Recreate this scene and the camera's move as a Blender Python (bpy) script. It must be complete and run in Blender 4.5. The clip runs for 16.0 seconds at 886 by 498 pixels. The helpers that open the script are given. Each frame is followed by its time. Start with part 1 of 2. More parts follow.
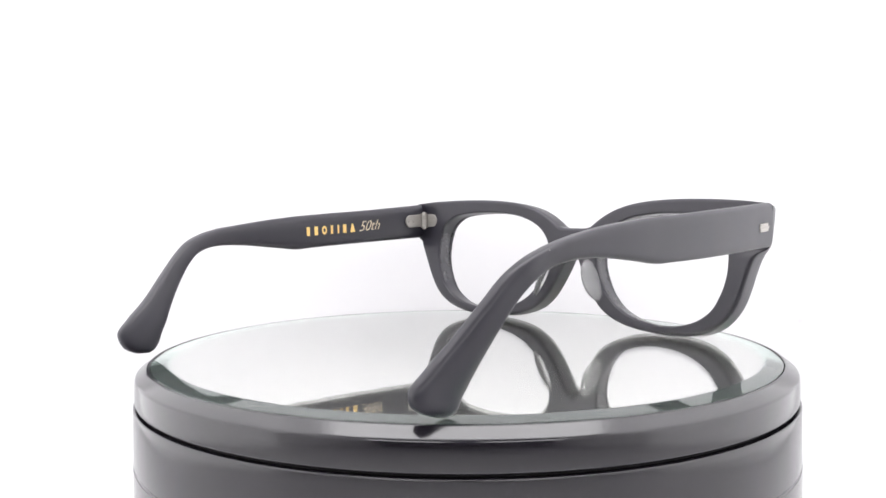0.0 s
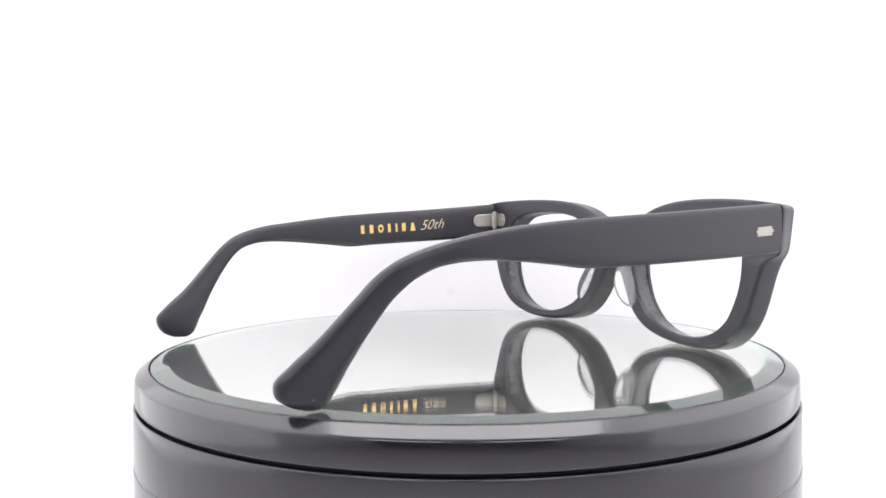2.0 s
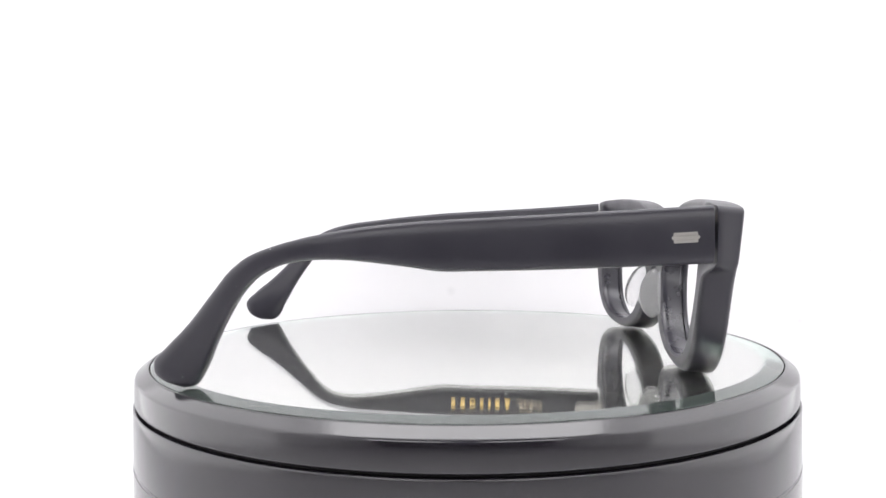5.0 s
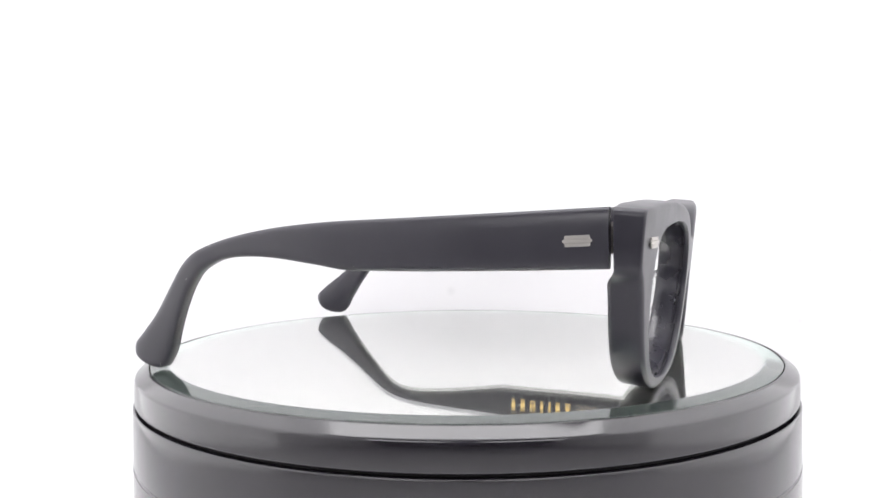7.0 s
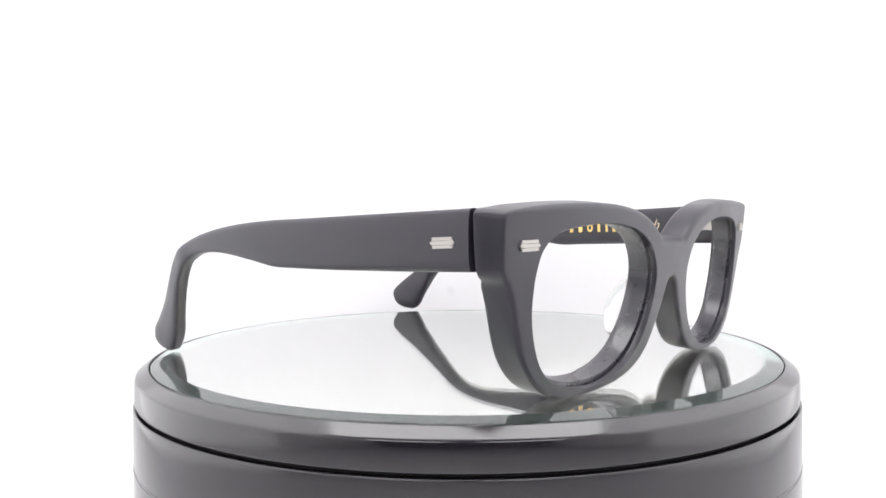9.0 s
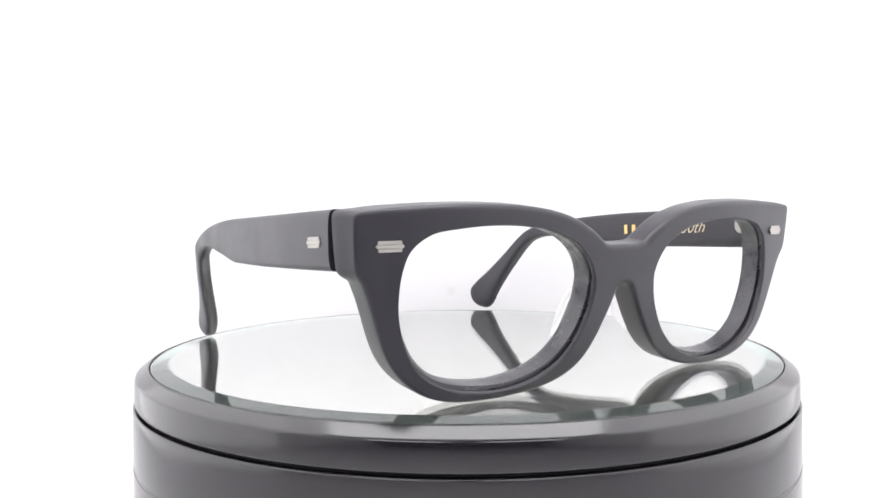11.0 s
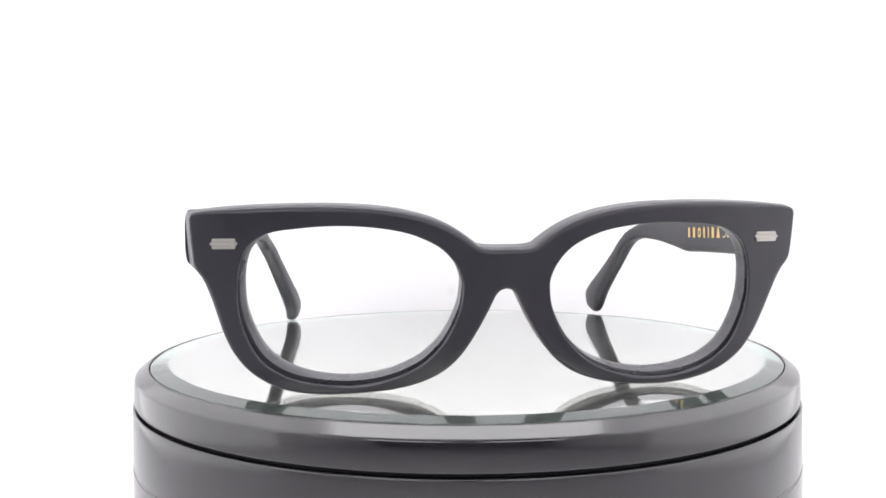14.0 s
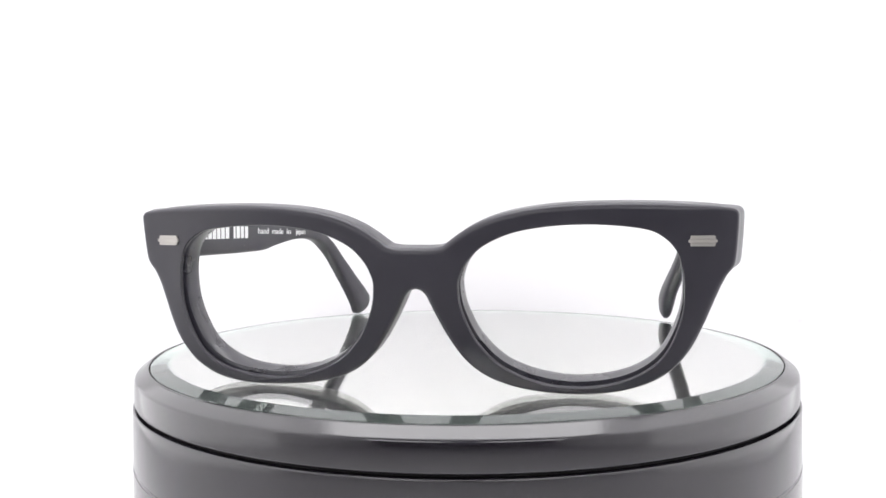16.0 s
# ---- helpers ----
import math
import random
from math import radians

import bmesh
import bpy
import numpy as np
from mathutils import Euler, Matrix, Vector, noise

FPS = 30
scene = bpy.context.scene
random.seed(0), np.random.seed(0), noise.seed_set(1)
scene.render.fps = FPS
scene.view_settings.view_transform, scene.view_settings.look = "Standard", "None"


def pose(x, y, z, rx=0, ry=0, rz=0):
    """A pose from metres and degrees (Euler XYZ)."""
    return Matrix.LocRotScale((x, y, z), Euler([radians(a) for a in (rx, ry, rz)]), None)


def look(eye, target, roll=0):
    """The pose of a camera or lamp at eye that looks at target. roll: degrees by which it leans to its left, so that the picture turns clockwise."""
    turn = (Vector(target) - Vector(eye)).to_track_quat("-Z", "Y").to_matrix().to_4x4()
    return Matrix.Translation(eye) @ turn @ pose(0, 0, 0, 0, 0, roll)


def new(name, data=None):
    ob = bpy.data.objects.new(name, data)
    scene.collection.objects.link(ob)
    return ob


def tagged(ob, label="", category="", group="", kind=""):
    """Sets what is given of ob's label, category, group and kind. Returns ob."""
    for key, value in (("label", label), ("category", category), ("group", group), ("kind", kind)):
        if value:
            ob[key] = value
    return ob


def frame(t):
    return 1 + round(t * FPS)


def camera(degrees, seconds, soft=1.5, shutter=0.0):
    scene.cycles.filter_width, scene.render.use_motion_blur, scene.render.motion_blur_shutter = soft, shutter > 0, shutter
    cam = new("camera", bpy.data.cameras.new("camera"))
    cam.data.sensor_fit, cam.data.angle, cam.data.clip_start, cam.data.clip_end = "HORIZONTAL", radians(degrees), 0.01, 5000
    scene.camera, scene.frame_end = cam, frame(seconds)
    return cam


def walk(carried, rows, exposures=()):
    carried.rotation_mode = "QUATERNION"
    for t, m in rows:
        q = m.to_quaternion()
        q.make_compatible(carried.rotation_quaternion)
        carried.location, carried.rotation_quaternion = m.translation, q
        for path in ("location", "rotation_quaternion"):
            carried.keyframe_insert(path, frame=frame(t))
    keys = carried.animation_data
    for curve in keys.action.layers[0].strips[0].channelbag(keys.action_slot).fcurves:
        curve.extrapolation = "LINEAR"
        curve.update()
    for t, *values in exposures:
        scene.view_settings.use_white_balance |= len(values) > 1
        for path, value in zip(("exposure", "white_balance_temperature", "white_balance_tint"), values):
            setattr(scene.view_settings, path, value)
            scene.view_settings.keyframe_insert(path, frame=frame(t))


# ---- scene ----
# ---------------------------------------------------------------- camera
cam = camera(53.5, 16.0, soft=1.6)
PITCH, YAW = radians(-3.234), radians(-1.330)
EYE = Vector((0.0, -0.2697, 0.0460))
AHEAD = Vector((math.sin(YAW) * math.cos(PITCH), math.cos(YAW) * math.cos(PITCH), math.sin(PITCH)))
STAND = look(EYE, EYE + AHEAD, -0.509)
walk(cam, [(0.0, STAND), (16.0, STAND)], [(0.0, -0.12), (16.0, -0.12)])

# the turntable's turn: degrees at the start and degrees a second
TURN_START, TURN_RATE = 137.88, -9.3005
TOP = 0.6          # height of the mirror's face, in mm
MID = 1.25         # the eyeglasses' middle beside the turntable's axis, in mm

# ---------------------------------------------------------------- light
world = bpy.data.worlds.new("world")
scene.world = world
world.use_nodes = True
world.node_tree.nodes["Background"].inputs[0].default_value = (1, 1, 1, 1)
world.node_tree.nodes["Background"].inputs[1].default_value = 0.3


def area_lamp(name, eye, target, size_x, size_y, power):
    data = bpy.data.lights.new(name, "AREA")
    data.shape, data.size, data.size_y, data.energy = "RECTANGLE", size_x, size_y, power
    data.color = (1.0, 0.985, 1.0)
    ob = new(name, data)
    ob.matrix_world = look(eye, target)
    return ob


area_lamp("lamp_west", (-0.231, -0.03, 0.13), (0.0, -0.03, 0.13), 0.34, 0.38, 0.41)
area_lamp("lamp_east", (0.231, -0.03, 0.13), (0.0, -0.03, 0.13), 0.34, 0.38, 0.38)
area_lamp("front_lamp_west", (-0.11, -0.38, 0.17), (0.02, 0.09, 0.0), 0.16, 0.12, 0.30)
area_lamp("front_lamp_east", (0.11, -0.38, 0.17), (-0.02, 0.09, 0.0), 0.16, 0.12, 0.30)
area_lamp("ceiling_lamp", (0.0, -0.05, 0.44), (0.0, -0.05, 0.0), 0.46, 0.24, 1.75)


# ---------------------------------------------------------------- materials
def material(name, color, rough=0.5, metal=0.0, **more):
    m = bpy.data.materials.new(name)
    m.use_nodes = True
    b = m.node_tree.nodes["Principled BSDF"]
    b.inputs["Base Color"].default_value = (*color, 1)
    b.inputs["Roughness"].default_value = rough
    b.inputs["Metallic"].default_value = metal
    for key, value in more.items():
        b.inputs[key.replace("_", " ")].default_value = value
    return m


def grain(m, scale, strength, distance, rough=None, tint=None, big=None):
    """Adds relief, and wear of the gloss and of the colour, at real size."""
    t = m.node_tree
    b = t.nodes["Principled BSDF"]
    place = t.nodes.new("ShaderNodeTexCoord")
    n = t.nodes.new("ShaderNodeTexNoise")
    n.inputs["Scale"].default_value, n.inputs["Detail"].default_value = scale, 4
    t.links.new(place.outputs["Object"], n.inputs["Vector"])
    bump = t.nodes.new("ShaderNodeBump")
    bump.inputs["Strength"].default_value, bump.inputs["Distance"].default_value = strength, distance
    t.links.new(n.outputs["Fac"], bump.inputs["Height"])
    t.links.new(bump.outputs["Normal"], b.inputs["Normal"])
    w = t.nodes.new("ShaderNodeTexNoise")
    w.inputs["Scale"].default_value, w.inputs["Detail"].default_value = big or scale / 12, 6
    t.links.new(place.outputs["Object"], w.inputs["Vector"])
    if rough:
        r = t.nodes.new("ShaderNodeMapRange")
        r.inputs["From Min"].default_value, r.inputs["From Max"].default_value = 0.3, 0.7
        r.inputs["To Min"].default_value, r.inputs["To Max"].default_value = rough
        t.links.new(w.outputs["Fac"], r.inputs["Value"])
        t.links.new(r.outputs["Result"], b.inputs["Roughness"])
    if tint:
        c = t.nodes.new("ShaderNodeMix")
        c.data_type = "RGBA"
        c.inputs[6].default_value, c.inputs[7].default_value = (*tint[0], 1), (*tint[1], 1)
        t.links.new(w.outputs["Fac"], c.inputs[0])
        t.links.new(c.outputs[2], b.inputs["Base Color"])
    return m


ACETATE = grain(material("matte_black_acetate", (0.03, 0.028, 0.031), Specular_IOR_Level=0.52), 2500, 0.12, 0.0001,
                (0.29, 0.40), ((0.0140, 0.0130, 0.0190), (0.023, 0.0215, 0.0305)), 90)
PLASTIC = grain(material("glossy_black_plastic", (0.018, 0.018, 0.019), Specular_IOR_Level=0.85), 900, 0.02, 0.0001,
                (0.12, 0.19), ((0.0072, 0.0060, 0.0090), (0.0120, 0.0102, 0.0148)), 60)
POLISHED = grain(material("polished_black_acetate", (0.02, 0.019, 0.027), Specular_IOR_Level=0.8), 1800, 0.05, 0.0001, (0.24, 0.34), None, 120)
# near-black that stands for shade between platter and base
RECESS_SHADE = material("recess_shade", (0.006, 0.006, 0.006), 0.8)
STEEL = grain(material("brushed_nickel", (0.41, 0.39, 0.365), 0.38, 0.85), 1800, 0.10, 0.0001, (0.34, 0.5), None, 300)
GOLD = material("gold_foil", (0.86, 0.60, 0.22), 0.38, 0.55)
PALE_GOLD = material("pale_gold_foil", (0.74, 0.63, 0.47), 0.4, 0.45)
WHITE_INK = material("white_ink", (0.82, 0.82, 0.82), 0.5)
BEVEL = material("bevelled_glass", (0.66, 0.84, 0.77), 0.0, 0.0, IOR=1.52, Transmission_Weight=0.96)
GLASS = material("mirror_glass", (0.965, 0.975, 0.955), 0.0, 0.0, IOR=1.52, Transmission_Weight=0.98)
SILVER = material("silvering", (0.955, 0.955, 0.93), 0.0, 1.0)
CLEAR = material("clear_acetate", (0.97, 0.97, 0.97), 0.04, 0.0, IOR=1.24, Transmission_Weight=0.86)
DUST = material("dust", (0.75, 0.75, 0.72), 0.9)
# near-black for an added panel that stands for the dark room behind the camera
ROOM = material("dark_room_tone", (0.07, 0.07, 0.072), 0.8)
PAPER = grain(material("white_paper", (0.86, 0.86, 0.865), 0.85), 700, 0.05, 0.0001, (0.8, 0.9),
              ((0.85, 0.85, 0.86), (0.875, 0.875, 0.875)), 9)


def spotted(m, spots):
    """Faint round grey spots on the card: place across, height and radius in metres, depth of tone."""
    t = m.node_tree
    b = t.nodes["Principled BSDF"]
    old = b.inputs["Base Color"].links[0].from_socket
    place = t.nodes.new("ShaderNodeTexCoord")
    for x, z, r, tone in spots:
        d = t.nodes.new("ShaderNodeVectorMath")
        d.operation = "DISTANCE"
        d.inputs[1].default_value = (x, 0.13, z)
        t.links.new(place.outputs["Object"], d.inputs[0])
        k = t.nodes.new("ShaderNodeMapRange")
        k.interpolation_type = "SMOOTHSTEP"
        k.inputs["From Min"].default_value, k.inputs["From Max"].default_value = 0.0, r
        k.inputs["To Min"].default_value, k.inputs["To Max"].default_value = tone, 0.0
        t.links.new(d.outputs["Value"], k.inputs["Value"])
        c = t.nodes.new("ShaderNodeMix")
        c.data_type = "RGBA"
        c.inputs[7].default_value = (0.30, 0.30, 0.30, 1)
        t.links.new(k.outputs["Result"], c.inputs[0])
        t.links.new(old, c.inputs[6])
        old = c.outputs[2]
    t.links.new(old, b.inputs["Base Color"])
    return m


# the last spot is dust on the lens, drawn onto the card instead
CARD = spotted(grain(material("white_card", (0.72, 0.72, 0.73), 0.85), 700, 0.05, 0.0001, (0.8, 0.9),
                     ((0.735, 0.732, 0.745), (0.755, 0.75, 0.752)), 9), [(0.1802, 0.0648, 0.0021, 0.34), (0.1568, 0.0726, 0.0028, 0.15), (0.1293, 0.0595, 0.0023, 0.13), (-0.0058, 0.0042, 0.0031, 0.13), (0.1833, 0.0214, 0.0013, 0.34), (0.1524, -0.0104, 0.0023, 0.15), (0.1202, 0.0032, 0.0028, 0.1), (0.0774, 0.0251, 0.0042, 0.10)])


# ---------------------------------------------------------------- helpers for meshes
def part(name, bm, mat, parent=None, label="", smooth=True):
    """One bmesh, in mm, as one mesh object in metres."""
    bmesh.ops.scale(bm, vec=(0.001, 0.001, 0.001), verts=bm.verts)
    bmesh.ops.recalc_face_normals(bm, faces=bm.faces)
    me = bpy.data.meshes.new(name)
    bm.to_mesh(me)
    bm.free()
    for f in me.polygons:
        f.use_smooth = smooth
    me.materials.append(mat)
    ob = new(name, me)
    if parent:
        ob.parent = parent
    if label:
        tagged(ob, label)
    return ob


def weighted(ob):
    ob.modifiers.new("even_normals", "WEIGHTED_NORMAL").keep_sharp = True
    return ob


def smooth(a, b, v):
    v = min(1.0, max(0.0, (v - a) / (b - a)))
    return v * v * (3 - 2 * v)


def catmull(points, steps, closed=False):
    """A smooth line through points of any dimension."""
    pts = [np.array(p, float) for p in points]
    n = len(pts)
    out = []
    for i in range(n if closed else n - 1):
        if closed:
            a, b, c, d = (pts[(i + k) % n] for k in (-1, 0, 1, 2))
        else:
            b, c = pts[i], pts[i + 1]
            a = pts[i - 1] if i else 2 * b - c
            d = pts[i + 2] if i + 2 < n else 2 * c - b
        for s in range(steps):
            t = s / steps
            out.append(0.5 * (2 * b + (c - a) * t + (2 * a - 5 * b + 4 * c - d) * t * t + (3 * b - a - 3 * c + d) * t ** 3))
    if not closed:
        out.append(pts[-1])
    return out


def eased(table, steps):
    """A smooth line through unevenly spaced rows."""
    p = np.array(table, float)
    h = np.linalg.norm(np.diff(p[:, :4], axis=0), axis=1)
    d = np.diff(p, axis=0) / h[:, None]
    tangent = np.vstack([d[:1], (d[:-1] * h[1:, None] + d[1:] * h[:-1, None]) / (h[1:] + h[:-1])[:, None], d[-1:]])
    out = []
    for i in range(len(h)):
        for k in range(steps):
            t = k / steps
            out.append((2 * t ** 3 - 3 * t * t + 1) * p[i] + (t ** 3 - 2 * t * t + t) * h[i] * tangent[i]
                       + (3 * t * t - 2 * t ** 3) * p[i + 1] + (t ** 3 - t * t) * h[i] * tangent[i + 1])
    out.append(p[-1])
    return out


def revolved(profile, steps=192, closed=True):
    bm = bmesh.new()
    rings = []
    for r, z in profile:
        rings.append([bm.verts.new((r * math.cos(2 * math.pi * k / steps), r * math.sin(2 * math.pi * k / steps), z))
                      for k in range(steps)])
    n = len(rings)
    for i in range(n if closed else n - 1):
        a, b = rings[i], rings[(i + 1) % n]
        for k in range(steps):
            q = (k + 1) % steps
            bm.faces.new((a[k], a[q], b[q], b[k]))
    return bm


def slab(points, thick):
    """A flat shape in x and y with a small depth in z, its edges eased."""
    bm = bmesh.new()
    base = [bm.verts.new((x, y, 0)) for x, y in points]
    cx, cy = sum(p[0] for p in points) / len(points), sum(p[1] for p in points) / len(points)
    up = [bm.verts.new((x, y, thick * 0.7)) for x, y in points]
    top = [bm.verts.new((cx + (x - cx) * 0.93, cy + (y - cy) * 0.90, thick)) for x, y in points]
    n = len(points)
    for lo, hi in ((base, up), (up, top)):
        for i in range(n):
            bm.faces.new((lo[i], lo[(i + 1) % n], hi[(i + 1) % n], hi[i]))
    bm.faces.new(top)
    bm.faces.new(base[::-1])
    return bm


def joined(pieces):
    bm = bmesh.new()
    for piece, m in pieces:
        bmesh.ops.transform(piece, matrix=m, verts=piece.verts)
        me = bpy.data.meshes.new("piece")
        piece.to_mesh(me)
        piece.free()
        bm.from_mesh(me)
        bpy.data.meshes.remove(me)
    return bm


def letters(text, size, shear=0.0, bold=0.0, depth=0.06):
    """Writing in Blender's own font as a bmesh: x along the line, z the depth."""
    cu = bpy.data.curves.new("writing", "FONT")
    cu.body, cu.size, cu.shear, cu.extrude, cu.offset, cu.resolution_u = text, size, shear, depth, bold, 4
    ob = bpy.data.objects.new("writing", cu)
    scene.collection.objects.link(ob)
    me = bpy.data.meshes.new_from_object(ob.evaluated_get(bpy.context.evaluated_depsgraph_get()))
    bm = bmesh.new()
    bm.from_mesh(me)
    bpy.data.objects.remove(ob)
    bpy.data.curves.remove(cu)
    bpy.data.meshes.remove(me)
    return bm


def frame_at(origin, x_axis, y_axis):
    x = Vector(x_axis).normalized()
    z = x.cross(Vector(y_axis)).normalized()
    y = z.cross(x)
    m = Matrix((x, y, z)).transposed().to_4x4()
    m.translation = origin
    return m


# ---------------------------------------------------------------- the lightbox
def sheet(points, x0, x1, thick):
    """A bent sheet of card: a line in y and z, drawn out in x, with a thickness."""
    bm = bmesh.new()
    rows = []
    n = len(points)
    for i, (y, z) in enumerate(points):
        a, b = points[max(i - 1, 0)], points[min(i + 1, n - 1)]
        d = Vector((b[0] - a[0], b[1] - a[1])).normalized()
        ny, nz = d.y * thick, -d.x * thick
        rows.append([bm.verts.new(c) for c in ((x0, y, z), (x1, y, z), (x1, y + ny, z + nz), (x0, y + ny, z + nz))])
    for a, b in zip(rows, rows[1:]):
        for k in range(4):
            q = (k + 1) % 4
            bm.faces.new((a[k], a[q], b[q], b[k]))
    bm.faces.new(rows[0])
    bm.faces.new(rows[-1][::-1])
    return bm


FLOOR, BACK, HIGH, FRONT, SIDE = -62.0, 130.0, 450.0, -520.0, 235.0
bend = [(BACK - 30 + 30 * math.sin(a), FLOOR + 30 - 30 * math.cos(a)) for a in [math.pi / 2 * k / 12 for k in range(13)]]
backdrop = part("backdrop", sheet([(FRONT, FLOOR)] + bend + [(BACK, HIGH)], -SIDE, SIDE, 2.0), CARD)
tagged(backdrop, "seamless white card sweep behind the turntable, with faint grey spots", "backdrop", kind="structure")
for name, pts in (("wall_west", (-SIDE - 3, -SIDE - 0.5)), ("wall_east", (SIDE + 0.5, SIDE + 3))):
    bm = bmesh.new()
    bmesh.ops.create_cube(bm, size=1.0)
    for v in bm.verts:
        v.co = (pts[0] if v.co.x < 0 else pts[1], FRONT if v.co.y < 0 else BACK + 4, FLOOR - 3 if v.co.z < 0 else HIGH)
    tagged(part(name, bm, PAPER, smooth=False), "plain white side wall of the photo lightbox", "wall", kind="structure")
# unseen panels; the dark front one is added to keep reflections dark
for name, ys, zs in (("dark_front_panel", (FRONT - 4, FRONT - 1), (FLOOR - 3, HIGH)), ("ceiling", (FRONT - 4, BACK + 4), (HIGH + 0.5, HIGH + 4))):
    bm = bmesh.new()
    bmesh.ops.create_cube(bm, size=1.0)
    for v in bm.verts:
        v.co = (-SIDE - 3 if v.co.x < 0 else SIDE + 3, ys[0] if v.co.y < 0 else ys[1], zs[0] if v.co.z < 0 else zs[1])
    tagged(part(name, bm, PAPER if name == "ceiling" else ROOM, smooth=False), "plain unseen panel closing the lightbox", "wall", kind="structure")


# ---------------------------------------------------------------- the turntable
def make_turntable():
    thing = new("turntable")
    thing.location = (0, 0, FLOOR / 1000)
    low = -FLOOR
    tagged(thing, "round glossy black display turntable with a mirror top", "turntable")
    body = [(96.5, -10.05), (96.85, -10.17), (96.95, -10.5), (96.97, -12.5), (97.2, -25.4), (96.9, -25.7), (96.9, -26.1), (97.3, -26.4),
            (97.6, -55), (96.5, FLOOR + 0.05), (60, FLOOR + 0.05), (60, -10.1)]
    base = part("base", revolved([(r, z + low) for r, z in body]), PLASTIC, thing, "glossy black plastic base with a fine seam")
    weighted(base)
    # added ring: the shade under the platter is put into its colour
    part("recess_shade_ring", revolved([(r, z + low) for r, z in [(95.2, -10.03), (95.2, -9.5), (70, -9.5), (70, -10.03)]]), RECESS_SHADE, thing, "near-black ring whose colour stands for shade under the platter")
    rim = [(92.45, -4.0), (92.45, -0.15), (92.6, 0.0), (92.9, 0.0), (93.2, -0.12), (95.75, -2.05), (96.15, -2.4), (96.3, -2.85),
           (96.45, -5.0), (96.5, -8.6), (96.3, -9.25), (95.8, -9.45), (50, -9.45), (50, -4.0)]
    platter = part("platter", revolved([(r, z + low) for r, z in rim]), PLASTIC, thing, "glossy black plastic platter with a bevelled rim")
    weighted(platter)
    face = [(0.0, TOP), (84, TOP), (87.0, TOP), (87.3, TOP - 0.02), (91.9, 0.02), (92.15, -0.1), (92.2, -0.3), (92.2, TOP - 3.55), (0.0, TOP - 3.55)]
    bm = revolved([(max(r, 0.001), z + low) for r, z in face], closed=False)
    bmesh.ops.remove_doubles(bm, verts=bm.verts, dist=0.02)
    glass = part("mirror_glass", bm, GLASS, platter, "clear bevelled mirror glass with a greenish edge", smooth=False)
    glass.data.materials.append(BEVEL)
    for f in glass.data.polygons:
        if math.hypot(f.center.x, f.center.y) > 0.0871:
            f.material_index = 1
    bm = revolved([(max(r, 0.001), z + low) for r, z in ((0, TOP - 3.58), (92.1, TOP - 3.58), (92.1, TOP - 3.75), (0, TOP - 3.75))], closed=True)
    part("silvering", bm, SILVER, platter, "silvered back of the mirror", smooth=False)
    # specks of dust that turn with the mirror
    rng = random.Random(4)
    pieces = []
    for k in range(26):
        a, r = rng.uniform(0, 6.283), 84 * math.sqrt(rng.random())
        s = bmesh.new()
        bmesh.ops.create_icosphere(s, subdivisions=1, radius=rng.choice((0.07, 0.09, 0.12)))
        pieces.append((s, pose(r * math.cos(a), r * math.sin(a), TOP + low + 0.05)))
    ob = part("dust", joined(pieces), DUST, platter, "white specks of dust")
    tagged(ob, kind="stuff")
    return thing, platter


# ---------------------------------------------------------------- the eyeglasses
# half of the outline, from the bridge's top round to its arch, and the opening, in mm from the middle
OUTLINE = [(0, 34.62), (3, 34.62), (5.4, 34.82), (7.4, 35.51), (9.3, 37.29), (13.6, 40.14), (19.7, 42.6), (26.6, 43.88),
           (33, 44.56), (39.5, 44.86), (46.6, 44.95), (52.7, 44.85), (59.9, 44.65), (66.7, 44.05), (70.2, 43.65), (71.9, 43.25), (72.65, 42.4), (72.75, 41), (72.6, 37.41), (72.2, 32.34), (71.7, 30.4), (69.9, 27.77), (68.5, 24.72), (66.2, 18.92),
           (63.8, 13.2), (60.9, 8.52), (57, 5.16), (52.3, 2.75), (46.5, 1.26), (40.9, 0.73), (35.8, 0.61), (28.6, 0.97),
           (21.5, 2.25), (16, 4.48), (11.8, 7.39), (8.5, 11.95), (5.7, 16.7), (3.5, 21.22), (2.4, 23.43), (1.3, 24.53),
           (0, 24.93)]
OPENING = [(60.7, 26.96), (60.2, 31), (59, 34.33), (56.5, 36.95), (53.1, 38.66), (46.4, 39.67), (38.4, 39.99), (30.5, 39.52),
           (22.7, 38.05), (16.2, 35.11), (12.4, 31.37), (10.7, 27.41), (10.6, 24.72), (11.3, 20.73), (13.3, 16.02), (16, 11.98),
           (20.7, 7.85), (27.5, 4.95), (35.6, 3.65), (43.8, 4.2), (50.5, 6.3), (55.8, 10.3), (59, 16.12), (60.5, 21.59)]
HEART = (35.5, 22.0)
SEAM = -55.3
LEAN = 0.097        # how much the front leans back towards its foot
LIP = 1.15          # how much wider the opening is before than behind, below the lens


def front_y(x, z):
    """The front's face: bowed, and leaning back towards its foot."""
    return -67.9 + 0.00126 * x * x + LEAN * (36 - z)


def end_piece(x, z):
    return smooth(61, 67.5, x) * smooth(26.5, 30.5, z)


def back_y(x, z):
    e = end_piece(x, z)
    return (front_y(x, z) + 7.9) * (1 - e) + SEAM * e


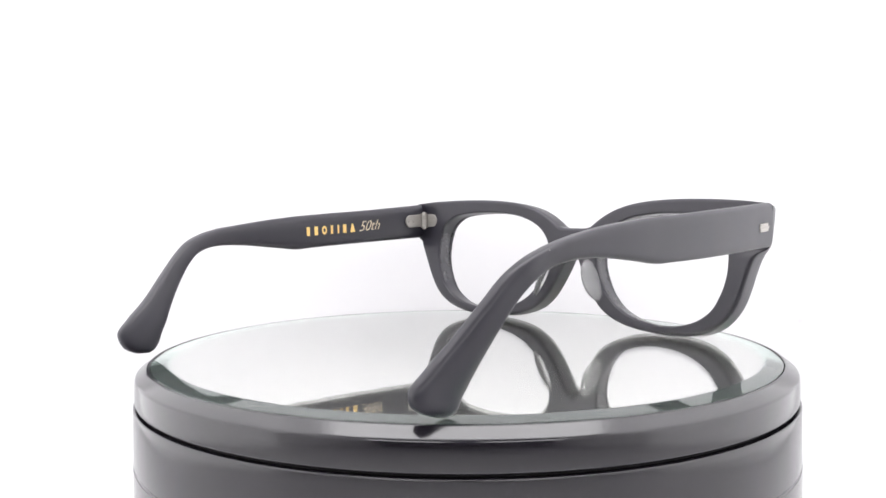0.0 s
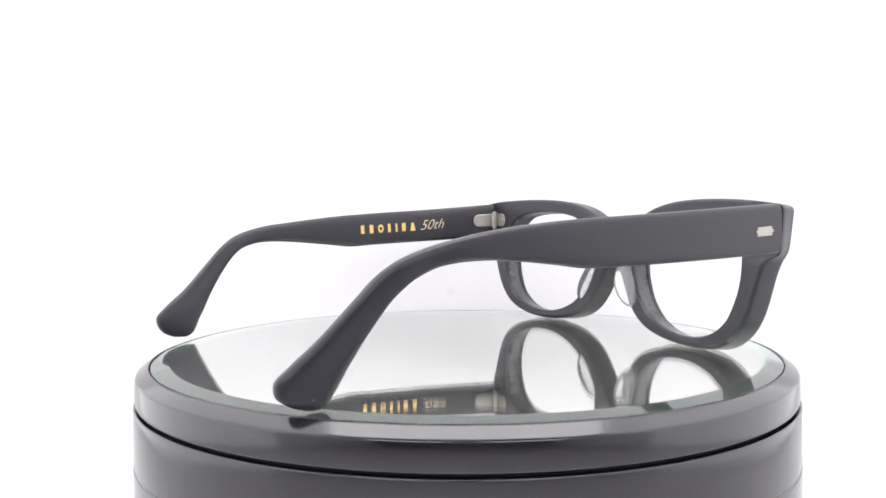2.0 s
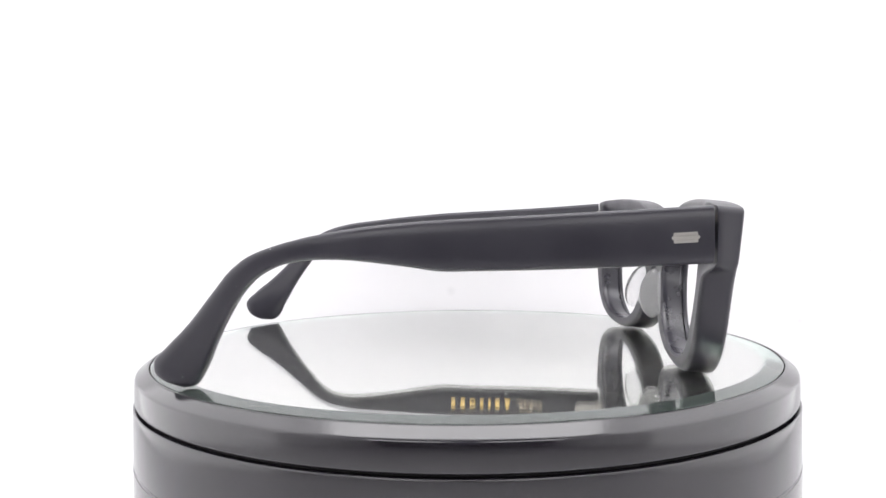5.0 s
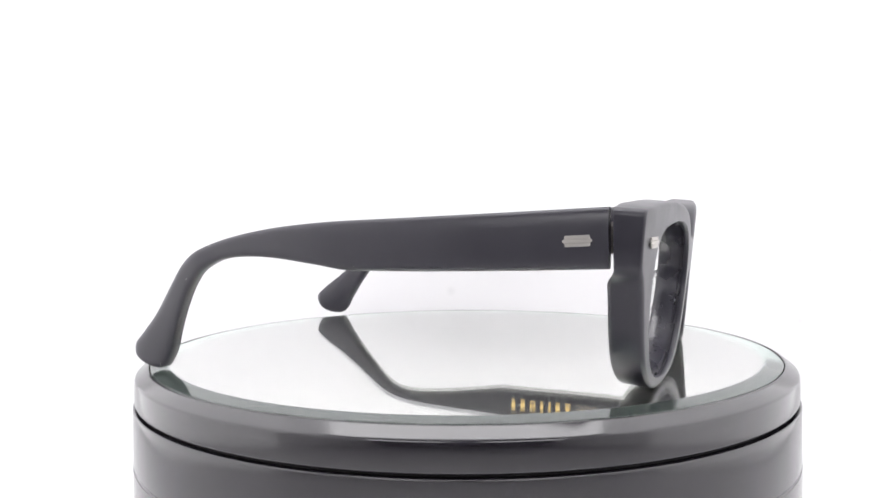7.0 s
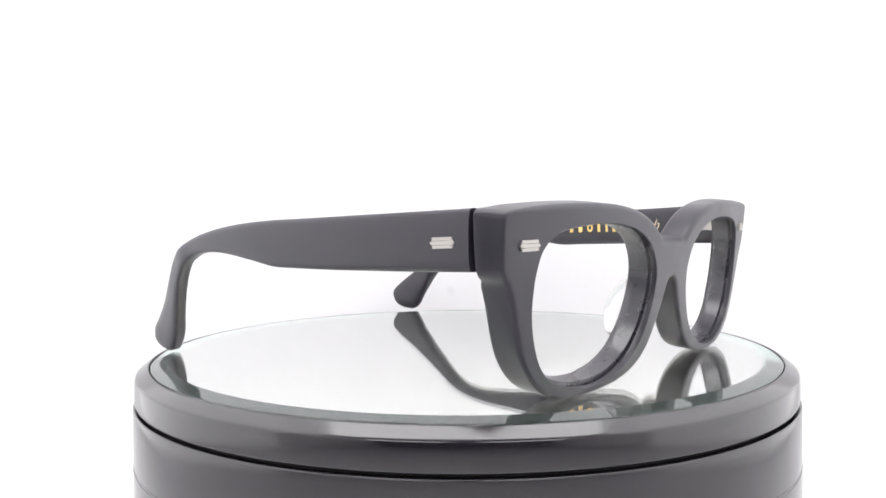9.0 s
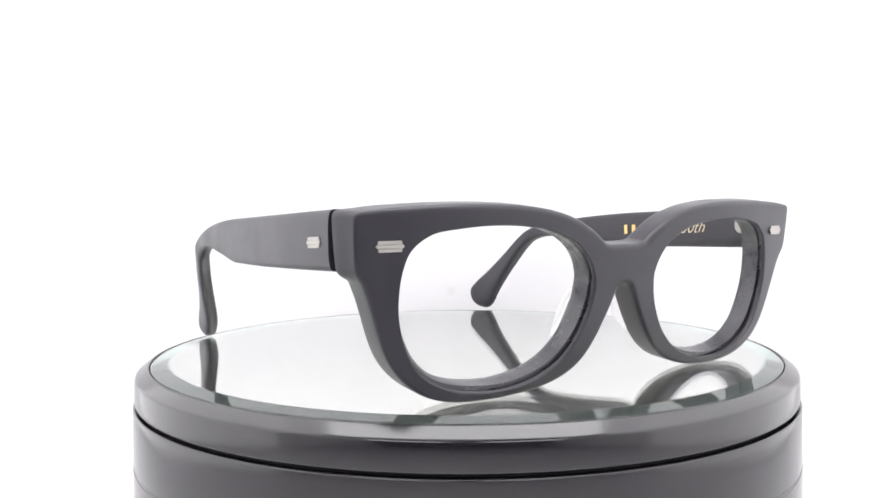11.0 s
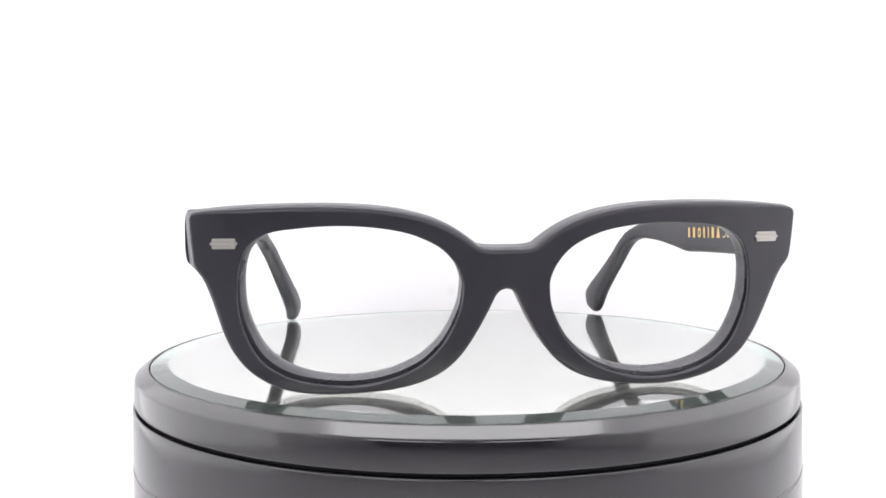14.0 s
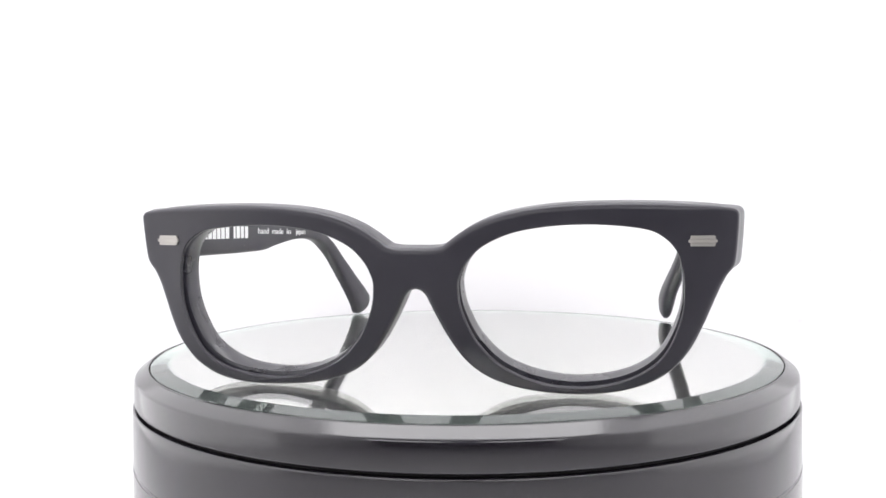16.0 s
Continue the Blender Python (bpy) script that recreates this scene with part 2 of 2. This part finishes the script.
def make_front(parent):
    line = catmull(OUTLINE, 5)
    for _ in range(6):
        eased = list(line)
        for i in range(2, len(line) - 2):
            if 7 < line[i][0] < 66 or 4.5 < line[i][0] and line[i][1] < 28:
                eased[i] = (line[i - 2] + line[i - 1] + line[i] + line[i + 1] + line[i + 2]) / 5
        line = eased
    loop = catmull(OPENING, 8, True)
    around = sorted((math.atan2(p[1] - HEART[1], p[0] - HEART[0]), math.hypot(p[0] - HEART[0], p[1] - HEART[1])) for p in loop)
    angles, radii = [a for a, _ in around], [r for _, r in around]

    def opening(x, z, grow):
        a = math.atan2(z - HEART[1], x - HEART[0])
        r = np.interp(a, angles, radii, period=2 * math.pi) + grow
        return HEART[0] + r * math.cos(a), HEART[1] + r * math.sin(a)

    def low(x, z):
        """1 below the lens, fading to 0 above it."""
        a = math.atan2(z - HEART[1], x - HEART[0])
        return max(0.0, (0.35 - math.sin(a)) / 1.35) ** 0.8

    n = len(line)
    stations = []
    for i, p in enumerate(line):
        a, b = line[max(i - 1, 0)], line[min(i + 1, n - 1)]
        d = b - a
        d = d / np.hypot(*d)
        normal = np.array((-d[1], d[0]))
        if i in (0, n - 1):
            normal = np.array((0.0, 1.0 if i == 0 else -1.0))
        stations.append((p, normal, 1.0))
    lo, hi = OUTLINE[-1][1], OUTLINE[0][1]
    for k in range(1, 8):
        stations.append((np.array((0.0, lo + 1.0 + (hi - lo - 2.0) * (k - 0.5) / 7)), np.array((0.0, 0.0)), 0.0))
    arc = [0, 15, 30, 45, 60, 75, 90]
    rings = []
    for p, nrm, edge in stations:
        row = []
        crisp = smooth(58, 71.0, p[0]) * smooth(25, 34, p[1])
        B1, B2 = 1.5 - 0.8 * crisp, 1.3 - 1.0 * crisp
        B1 -= 0.75 * low(*p)
        f = p - nrm * B1
        g = p - nrm * B2
        w = end_piece(p[0], p[1]) * smooth(69.5, 71.2, p[0]) * edge
        # the wall of the opening, with its groove, from behind to before
        for grow, s, lip in ((0.12, 0.72, 0.0), (0.12, 0.44, 0.15), (0.02, 0.29, 0.3), (0.5, 0.26, 1.0), (0.5, 0.20, 1.0), (0.05, 0.16, 1.0),
                             (0.0, 0.09, 1.0), (0.08, 0.03, 1.0), (0.3, 0.0, 1.0)):
            x, z = opening(*f, grow + lip * LIP * low(*f))
            y0, y1 = front_y(x, z), back_y(x, z)
            row.append((x, y0 + (y1 - y0) * s, z))
        x0, z0 = opening(*f, 0.3 + LIP * low(*f))
        for k in range(1, 7):
            t = k / 7
            x, z = x0 + (f[0] - x0) * t, z0 + (f[1] - z0) * t
            row.append((x, front_y(x, z), z))
        for a in arc:
            s = math.sin(radians(a))
            q = f + nrm * B1 * s
            row.append((q[0], front_y(q[0], q[1]) + B1 * (1 - math.cos(radians(a))), q[1]))
        for t in (0.33, 0.67):
            y0, y1 = front_y(p[0], p[1]) + B1, back_y(p[0], p[1]) - B2 * (1 - 0.75 * w)
            row.append((p[0] + 1.7 * w * t, y0 + (y1 - y0) * t, p[1]))
        for a in arc:
            c = math.cos(radians(a))
            size = B2 * (1 - 0.75 * w)
            q = p - nrm * size * (1 - c)
            row.append((q[0] + 1.7 * w, back_y(q[0], q[1]) - size * (1 - math.sin(radians(a))), q[1]))
        last = row[-1]
        x1, z1 = opening(*f, 0.6)
        for k in range(1, 7):
            t = k / 6
            x, z = last[0] + (x1 - last[0]) * t, last[2] + (z1 - last[2]) * t
            row.append((x, back_y(x, z), z))
        for grow, s in ((0.35, 0.965), (0.12, 0.92)):
            x, z = opening(*f, grow)
            y0, y1 = front_y(x, z), back_y(x, z)
            row.append((x, y0 + (y1 - y0) * s, z))
        if not edge:
            row = [(x if i < 15 or i > 30 else 0.0, y, z) for i, (x, y, z) in enumerate(row)]
        rings.append([(x, y, z + LEAN * (y - front_y(x, z))) for x, y, z in row])
    bm = bmesh.new()
    for side in (1, -1):
        vs = []
        for row in rings:
            grown = []
            for x, y, z in row:
                a = math.atan2(z - HEART[1], x - HEART[0])
                edge = math.hypot(x - HEART[0], z - HEART[1]) - math.hypot(*np.subtract(opening(x, z, 0), HEART))
                g = 1.35 * smooth(-1.75, -0.6, a) * smooth(0.25, -0.4, a) * smooth(0, 4, edge) if side < 0 and x > 20 else 0.0
                depth = (y - front_y(x, z)) / (back_y(x, z) - front_y(x, z))
                if side < 0 and x > 20:
                    g += 1.2 * smooth(-1.3, -0.5, a) * smooth(0.95, 0.35, a) * smooth(5, 0, edge) * smooth(0.38, 0.25, depth)
                grown.append(bm.verts.new((MID + side * (x + g * math.cos(a)), y, z + g * math.sin(a))))
            vs.append(grown)
        m = len(vs)
        for i in range(m):
            a, b = vs[i], vs[(i + 1) % m]
            for k in range(len(a)):
                q = (k + 1) % len(a)
                quad = (a[k], a[q], b[q], b[k])
                if all(abs(v.co.x - MID) < 1e-5 for v in quad):
                    continue
                bm.faces.new(quad).material_index = int(k < 5 or k == len(a) - 1)
    bmesh.ops.remove_doubles(bm, verts=bm.verts, dist=0.004)
    bmesh.ops.dissolve_degenerate(bm, dist=0.003, edges=bm.edges)
    loose = [v for v in bm.verts if not v.link_faces]
    bmesh.ops.delete(bm, geom=loose, context="VERTS")
    front = part("front", bm, ACETATE, parent, "matte black acetate front with thick rims and keyhole bridge")
    front.data.materials.append(POLISHED)
    front.data.set_sharp_from_angle(angle=radians(34))
    return front


# a temple, from hinge to tip: lower edge (y, z), upper edge (y, z), how far out its middle lies, thickness
TEMPLE_WEST = [(-54.4, 31.0, -54.4, 44.2, 72.8, 4.2), (-29.9, 30.2, -30.1, 43.0, 72.9, 4.1), (0.1, 29.6, -0.3, 41.6, 71.6, 4.0),
               (7.1, 29.6, 6.5, 41.3, 71.1, 4.0), (15.0, 30.7, 14.3, 40.8, 70.5, 4.1), (32.9, 32.3, 32.5, 38.6, 68.4, 4.3),
               (39.5, 31.9, 40.3, 37.0, 67.4, 4.3), (44.6, 30.7, 46.9, 35.1, 66.4, 4.3), (49.3, 28.2, 52.2, 32.9, 65.6, 4.3),
               (52.9, 24.7, 56.5, 29.7, 64.2, 4.3), (56.2, 20.0, 60.9, 24.7, 62.6, 4.4), (61.2, 11.0, 69.1, 15.3, 59.4, 4.7),
               (63.2, 6.7, 74.2, 10.4, 57.9, 4.9), (64.8, 3.8, 77.4, 6.9, 57.3, 4.8), (66.2, 1.7, 77.0, 4.0, 57.4, 4.3),
               (67.6, 1.0, 74.9, 2.3, 57.6, 3.0), (69.4, 0.68, 72.4, 1.3, 57.7, 1.5)]
TEMPLE_EAST = [(-54.4, 30.5, -54.4, 43.8, 72.0, 4.2), (-29.9, 29.7, -30.0, 42.2, 74.0, 4.1), (0.2, 28.7, -0.1, 40.8, 74.0, 4.0),
               (7.2, 28.4, 6.9, 40.4, 73.8, 4.0), (15.2, 29.3, 14.8, 39.8, 73.6, 4.2), (33.3, 31.1, 33.3, 37.9, 72.2, 4.5),
               (40.3, 31.3, 41.5, 36.9, 71.1, 4.5), (45.6, 30.8, 48.2, 35.3, 70.1, 4.6), (50.5, 29.1, 53.5, 33.1, 69.0, 4.7),
               (54.0, 26.1, 57.8, 29.7, 68.0, 4.8), (57.3, 22.0, 62.6, 24.9, 66.8, 4.9), (62.8, 13.6, 71.8, 15.9, 63.9, 5.1),
               (65.0, 9.5, 77.6, 11.2, 62.5, 5.1), (66.8, 6.3, 80.8, 7.6, 61.9, 4.9), (68.0, 3.6, 80.0, 4.3, 61.6, 4.1),
               (69.2, 2.0, 78.4, 2.6, 61.5, 3.2), (71.0, 1.0, 75.6, 1.3, 61.5, 1.6)]


def make_temple(parent, side, table):
    """side: -1 or 1; a loft through the table's rows."""
    rows = eased(table, 6)
    bm = bmesh.new()
    rings = []
    turn = [2 * math.pi * (k + 0.5) / 40 for k in range(40)]
    for y0, z0, y1, z1, x, t in rows:
        h = math.hypot(y1 - y0, z1 - z0) / 2
        cy, cz = (y0 + y1) / 2, (z0 + z1) / 2
        uy, uz = (y1 - y0) / (2 * h), (z1 - z0) / (2 * h)
        # a rounded box, a little softer towards the tip
        power = 2 / (3.6 - 0.4 * smooth(38.2, 32, cz))
        toe = 0.1 * smooth(33, 15, cz)
        ring = []
        for a in turn:
            c, q = math.cos(a), math.sin(a)
            u = math.copysign(abs(c) ** power, c) * t / 2
            v = math.copysign(abs(q) ** power, q) * h
            ring.append(bm.verts.new((MID + side * (x + u - toe * uy * v), cy + uy * v, cz + uz * v)))
        rings.append(ring)
    for a, b in zip(rings, rings[1:]):
        for k in range(40):
            q = (k + 1) % 40
            bm.faces.new((a[k], a[q], b[q], b[k]))
    for end in (rings[0], rings[-1]):
        bm.faces.new(end)
    temple = part("temple", bm, ACETATE, parent, "matte black acetate temple, curved down to a paddle tip")
    temple.data.set_sharp_from_angle(angle=radians(65))
    return temple


def add_dust(temple, count, seed):
    """White specks clinging to a temple's faces."""
    rng = random.Random(seed)
    faces = temple.data.polygons
    pieces = []
    for k in range(count):
        spot = faces[rng.randrange(len(faces) - 2)].center * 1000
        s = bmesh.new()
        bmesh.ops.create_icosphere(s, subdivisions=1, radius=rng.choice((0.05, 0.07, 0.1)))
        pieces.append((s, pose(*spot)))
    tagged(part("dust", joined(pieces), DUST, temple, "white specks of dust"), kind="stuff")


def face_at(table, y, out):
    """How far out a temple's inner face (out -1) or outer face (out 1) lies at y."""
    rows = eased(table, 6)
    return np.interp(y, [(r[0] + r[2]) / 2 for r in rows], [r[4] + out * r[5] / 2 for r in rows])


def inner_face(table, y):
    return face_at(table, y, -1)


def plaque_mesh():
    """Three ribs, the middle one longer and pointed, 6.2 by 2.5 mm."""
    rib = [(-2.55, -0.36), (2.55, -0.36), (2.7, -0.2), (2.7, 0.36), (-2.7, 0.36), (-2.7, -0.2)]
    mid = [(-2.75, -0.42), (2.75, -0.42), (3.15, -0.2), (3.15, 0.2), (2.75, 0.42), (-2.75, 0.42), (-3.15, 0.2), (-3.15, -0.2)]
    base = [(-2.6, -1.15), (2.6, -1.15), (2.75, -0.6), (2.75, 0.6), (2.6, 1.15), (-2.6, 1.15), (-2.75, 0.6), (-2.75, -0.6)]
    return joined([(slab(base, 0.22), pose(0, 0, 0)), (slab(mid, 0.52), pose(0, 0, 0)),
                   (slab(rib, 0.42), pose(0, -0.84, 0)), (slab(rib[::-1], 0.42), pose(0, 0.84, 0) @ Matrix.Diagonal((1, -1, 1, 1)))])


def add_plaque(parent, m):
    bm = plaque_mesh()
    bmesh.ops.transform(bm, matrix=m, verts=bm.verts)
    return part("rivet_plaque", bm, STEEL, parent, "ribbed silver rivet plaque", smooth=False)


def hinge_leaf(m, parent, reach):
    """A leaf with one round end and two rivets."""
    n = 10
    pts = [(0, -2.5), (reach - 0.2, -2.5)]
    pts += [(reach + 2.3 * math.sin(math.pi * k / n), -2.5 * math.cos(math.pi * k / n)) for k in range(n + 1)]
    pts += [(0, 2.5)]
    pieces = [(slab(pts, 0.55), pose(0, 0, 0))]
    for x in (reach - 1.6, reach + 0.7):
        bm = bmesh.new()
        bmesh.ops.create_cone(bm, cap_ends=True, segments=14, radius1=0.62, radius2=0.45, depth=0.3)
        pieces.append((bm, pose(x, 0, 0.62)))
    bm = joined(pieces)
    bmesh.ops.transform(bm, matrix=m, verts=bm.verts)
    return part("hinge_leaf", bm, STEEL, parent, "silver hinge leaf with two rivets", smooth=False)


def add_barrels(parent, x, y, z):
    pieces = []
    for k in range(5):
        bm = bmesh.new()
        bmesh.ops.create_cone(bm, cap_ends=True, segments=20, radius1=1.45, radius2=1.45, depth=1.06)
        bmesh.ops.bevel(bm, geom=[e for e in bm.edges if abs(e.verts[0].co.z - e.verts[1].co.z) < 0.01], offset=0.1, segments=1, affect="EDGES")
        pieces.append((bm, pose(x, y, z + (k - 2) * 1.16)))
    for dz, r in ((3.2, 0.95), (-3.15, 0.8)):
        bm = bmesh.new()
        bmesh.ops.create_cone(bm, cap_ends=True, segments=16, radius1=r, radius2=r * 0.85, depth=0.55)
        pieces.append((bm, pose(x, y, z + dz)))
    return part("hinge_barrel", joined(pieces), STEEL, parent, "silver five-barrel hinge with its screw", smooth=False)


def make_nose_pad(parent, side):
    """A clear saddle pad, bulging back from the rim beside the nose."""
    bm = bmesh.new()
    bmesh.ops.create_uvsphere(bm, u_segments=32, v_segments=20, radius=1.0)
    for v in bm.verts:
        x, y, z = v.co
        v.co = (x * 1.3, y * 3.6 + (0.8 if y > 0 else 0) * (1 - z * z), z * 7.6)
    m = pose(MID + side * 10.6, -56.3, 17.6, 0, side * -24, side * 20)
    bmesh.ops.transform(bm, matrix=m, verts=bm.verts)
    return part("nose_pad", bm, CLEAR, parent, "clear glossy acetate nose pad")


def gold_marks(temple):
    """Seven plain gold shapes for the stamped name, then the number in pale gold."""
    def box(w, h):
        return [(-w / 2, -h / 2), (w / 2, -h / 2), (w / 2, h / 2), (-w / 2, h / 2)]

    def ring(r0, r1):
        bm = bmesh.new()
        a = [bm.verts.new((0.72 * r1 * math.cos(k * math.pi / 12), r1 * math.sin(k * math.pi / 12), 0.05)) for k in range(24)]
        b = [bm.verts.new((0.72 * r0 * math.cos(k * math.pi / 12), r0 * math.sin(k * math.pi / 12), 0.05)) for k in range(24)]
        c = [bm.verts.new((v.co.x, v.co.y, -0.05)) for v in a]
        for k in range(24):
            q = (k + 1) % 24
            bm.faces.new((a[k], a[q], b[q], b[k]))
            bm.faces.new((c[k], c[q], a[q], a[k]))
        return bm

    shapes = [lambda: slab(box(1.4, 3.2), 0.06), lambda: slab(box(1.6, 3.2), 0.06), lambda: ring(0.75, 1.6),
              lambda: slab(box(1.1, 3.2), 0.06), lambda: slab(box(0.8, 3.2), 0.06), lambda: slab(box(1.6, 3.2), 0.06),
              lambda: slab([(-1.2, -1.6), (1.2, -1.6), (0.35, 1.6), (-0.35, 1.6)], 0.06)]
    for k, y in enumerate((2.7, -1.0, -4.9, -8.5, -11.6, -14.7, -18.6)):
        bm = shapes[k]()
        xs = MID + inner_face(TEMPLE_EAST, y) - 0.05
        m = frame_at((xs, y, 34.75 - 0.035 * (y - 3)), (0, -1, 0.035), (0, 0, 1))
        bmesh.ops.transform(bm, matrix=m, verts=bm.verts)
        part("mark", bm, GOLD, temple, "stamped gold mark", smooth=False)
    bm = letters("50th", 5.6, 0.5, -0.07)
    near, far = inner_face(TEMPLE_EAST, -21.6), inner_face(TEMPLE_EAST, -33.6)
    bmesh.ops.transform(bm, matrix=frame_at((MID + near - 0.08, -21.6, 34.0), (far - near, -12, 0.7), (0, 0, 1)), verts=bm.verts)
    part("number", bm, PALE_GOLD, temple, "number stamped in pale gold script", smooth=False)


def white_marks(temple):
    """Plain white bars for the name, then small white words."""
    y = -38.0
    for w in (2.3, 2.1, 2.1, 2.2, 2.2, 2.1, 2.3, 2.3, 0, 1.4, 2.3, 2.2, 2.2):
        if w:
            h = 3.7
            bm = slab([(-w / 2, -h / 2), (w / 2, -h / 2), (w / 2, h / 2), (-w / 2, h / 2)], 0.05)
            m = frame_at((MID - inner_face(TEMPLE_WEST, y + w / 2) + 0.05, y + w / 2, 36.3 - 0.03 * (y + 12)), (0, 1, -0.03), (0, 0, 1))
            bmesh.ops.transform(bm, matrix=m, verts=bm.verts)
            part("mark", bm, WHITE_INK, temple, "printed white bar", smooth=False)
        y += w + 0.45 if w else 2.2
    words = []
    for word, start, end in (("hand", 0.0, 6.8), ("made", 9.2, 16.7), ("in", 19.2, 22.1), ("japan", 25.9, 33.0)):
        bm = letters(word, 2.7)
        xs = [v.co.x for v in bm.verts]
        k = (end - start) / (max(xs) - min(xs))
        for v in bm.verts:
            v.co.x = start + (v.co.x - min(xs)) * k
        words.append((bm, Matrix()))
    bm = joined(words)
    near, far = inner_face(TEMPLE_WEST, 1.5), inner_face(TEMPLE_WEST, 34.5)
    m = frame_at((MID - near + 0.1, 1.5, 35.4), ((near - far) / 33, 1, -0.045), (0, 0, 1))
    bmesh.ops.transform(bm, matrix=m, verts=bm.verts)
    part("small_print", bm, WHITE_INK, temple, "small white printed words", smooth=False)


def make_eyeglasses():
    thing = new("eyeglasses")
    tagged(thing, "matte black acetate eyeglasses standing open on a round mirror", "eyeglasses")
    front = make_front(thing)
    for side in (-1, 1):
        add_plaque(front, frame_at((MID + side * 64.85, front_y(64.85, 36.3) - 0.06, 36.3), (1, 0.163 * side, 0), (0, 0, 1)))
        make_nose_pad(front, side)
        table = TEMPLE_WEST if side < 0 else TEMPLE_EAST
        temple = make_temple(thing, side, table)
        slope = face_at(table, -45, 1) - face_at(table, -51, 1)
        add_plaque(temple, frame_at((MID + side * (face_at(table, -47.9, 1) - 0.12), -47.9, 37.0),
                                    (slope / 6, -1, 0.05) if side < 0 else (slope / 6, 1, -0.05), (0, 0, 1)))
        add_dust(temple, 16, 5 + side)
        inner = MID + side * 69.8
        hinge_leaf(frame_at((inner + side * 0.15, -53.8, 37.5), (side * 0.06, 1, -0.04), (0, 0, -side)), temple, 6.6)
        hinge_leaf(frame_at((inner - side * 0.3, SEAM - 0.02, 37.5), (-side, 0, 0), (0, 0, side)), front, 4.4)
        add_barrels(temple, inner - side * 0.9, -54.0, 37.4)
        (white_marks if side < 0 else gold_marks)(temple)
    return thing


turntable, platter = make_turntable()
eyeglasses = make_eyeglasses()


# ---------------------------------------------------------------- what moves
def motions():
    times = [0.5 * k for k in range(33)]
    walk(eyeglasses, [(t, pose(0, 0, 0, 0, 0, TURN_START + TURN_RATE * t)) for t in times])
    walk(platter, [(t, pose(0, 0, 0, 0, 0, TURN_START + TURN_RATE * t)) for t in times])


motions()
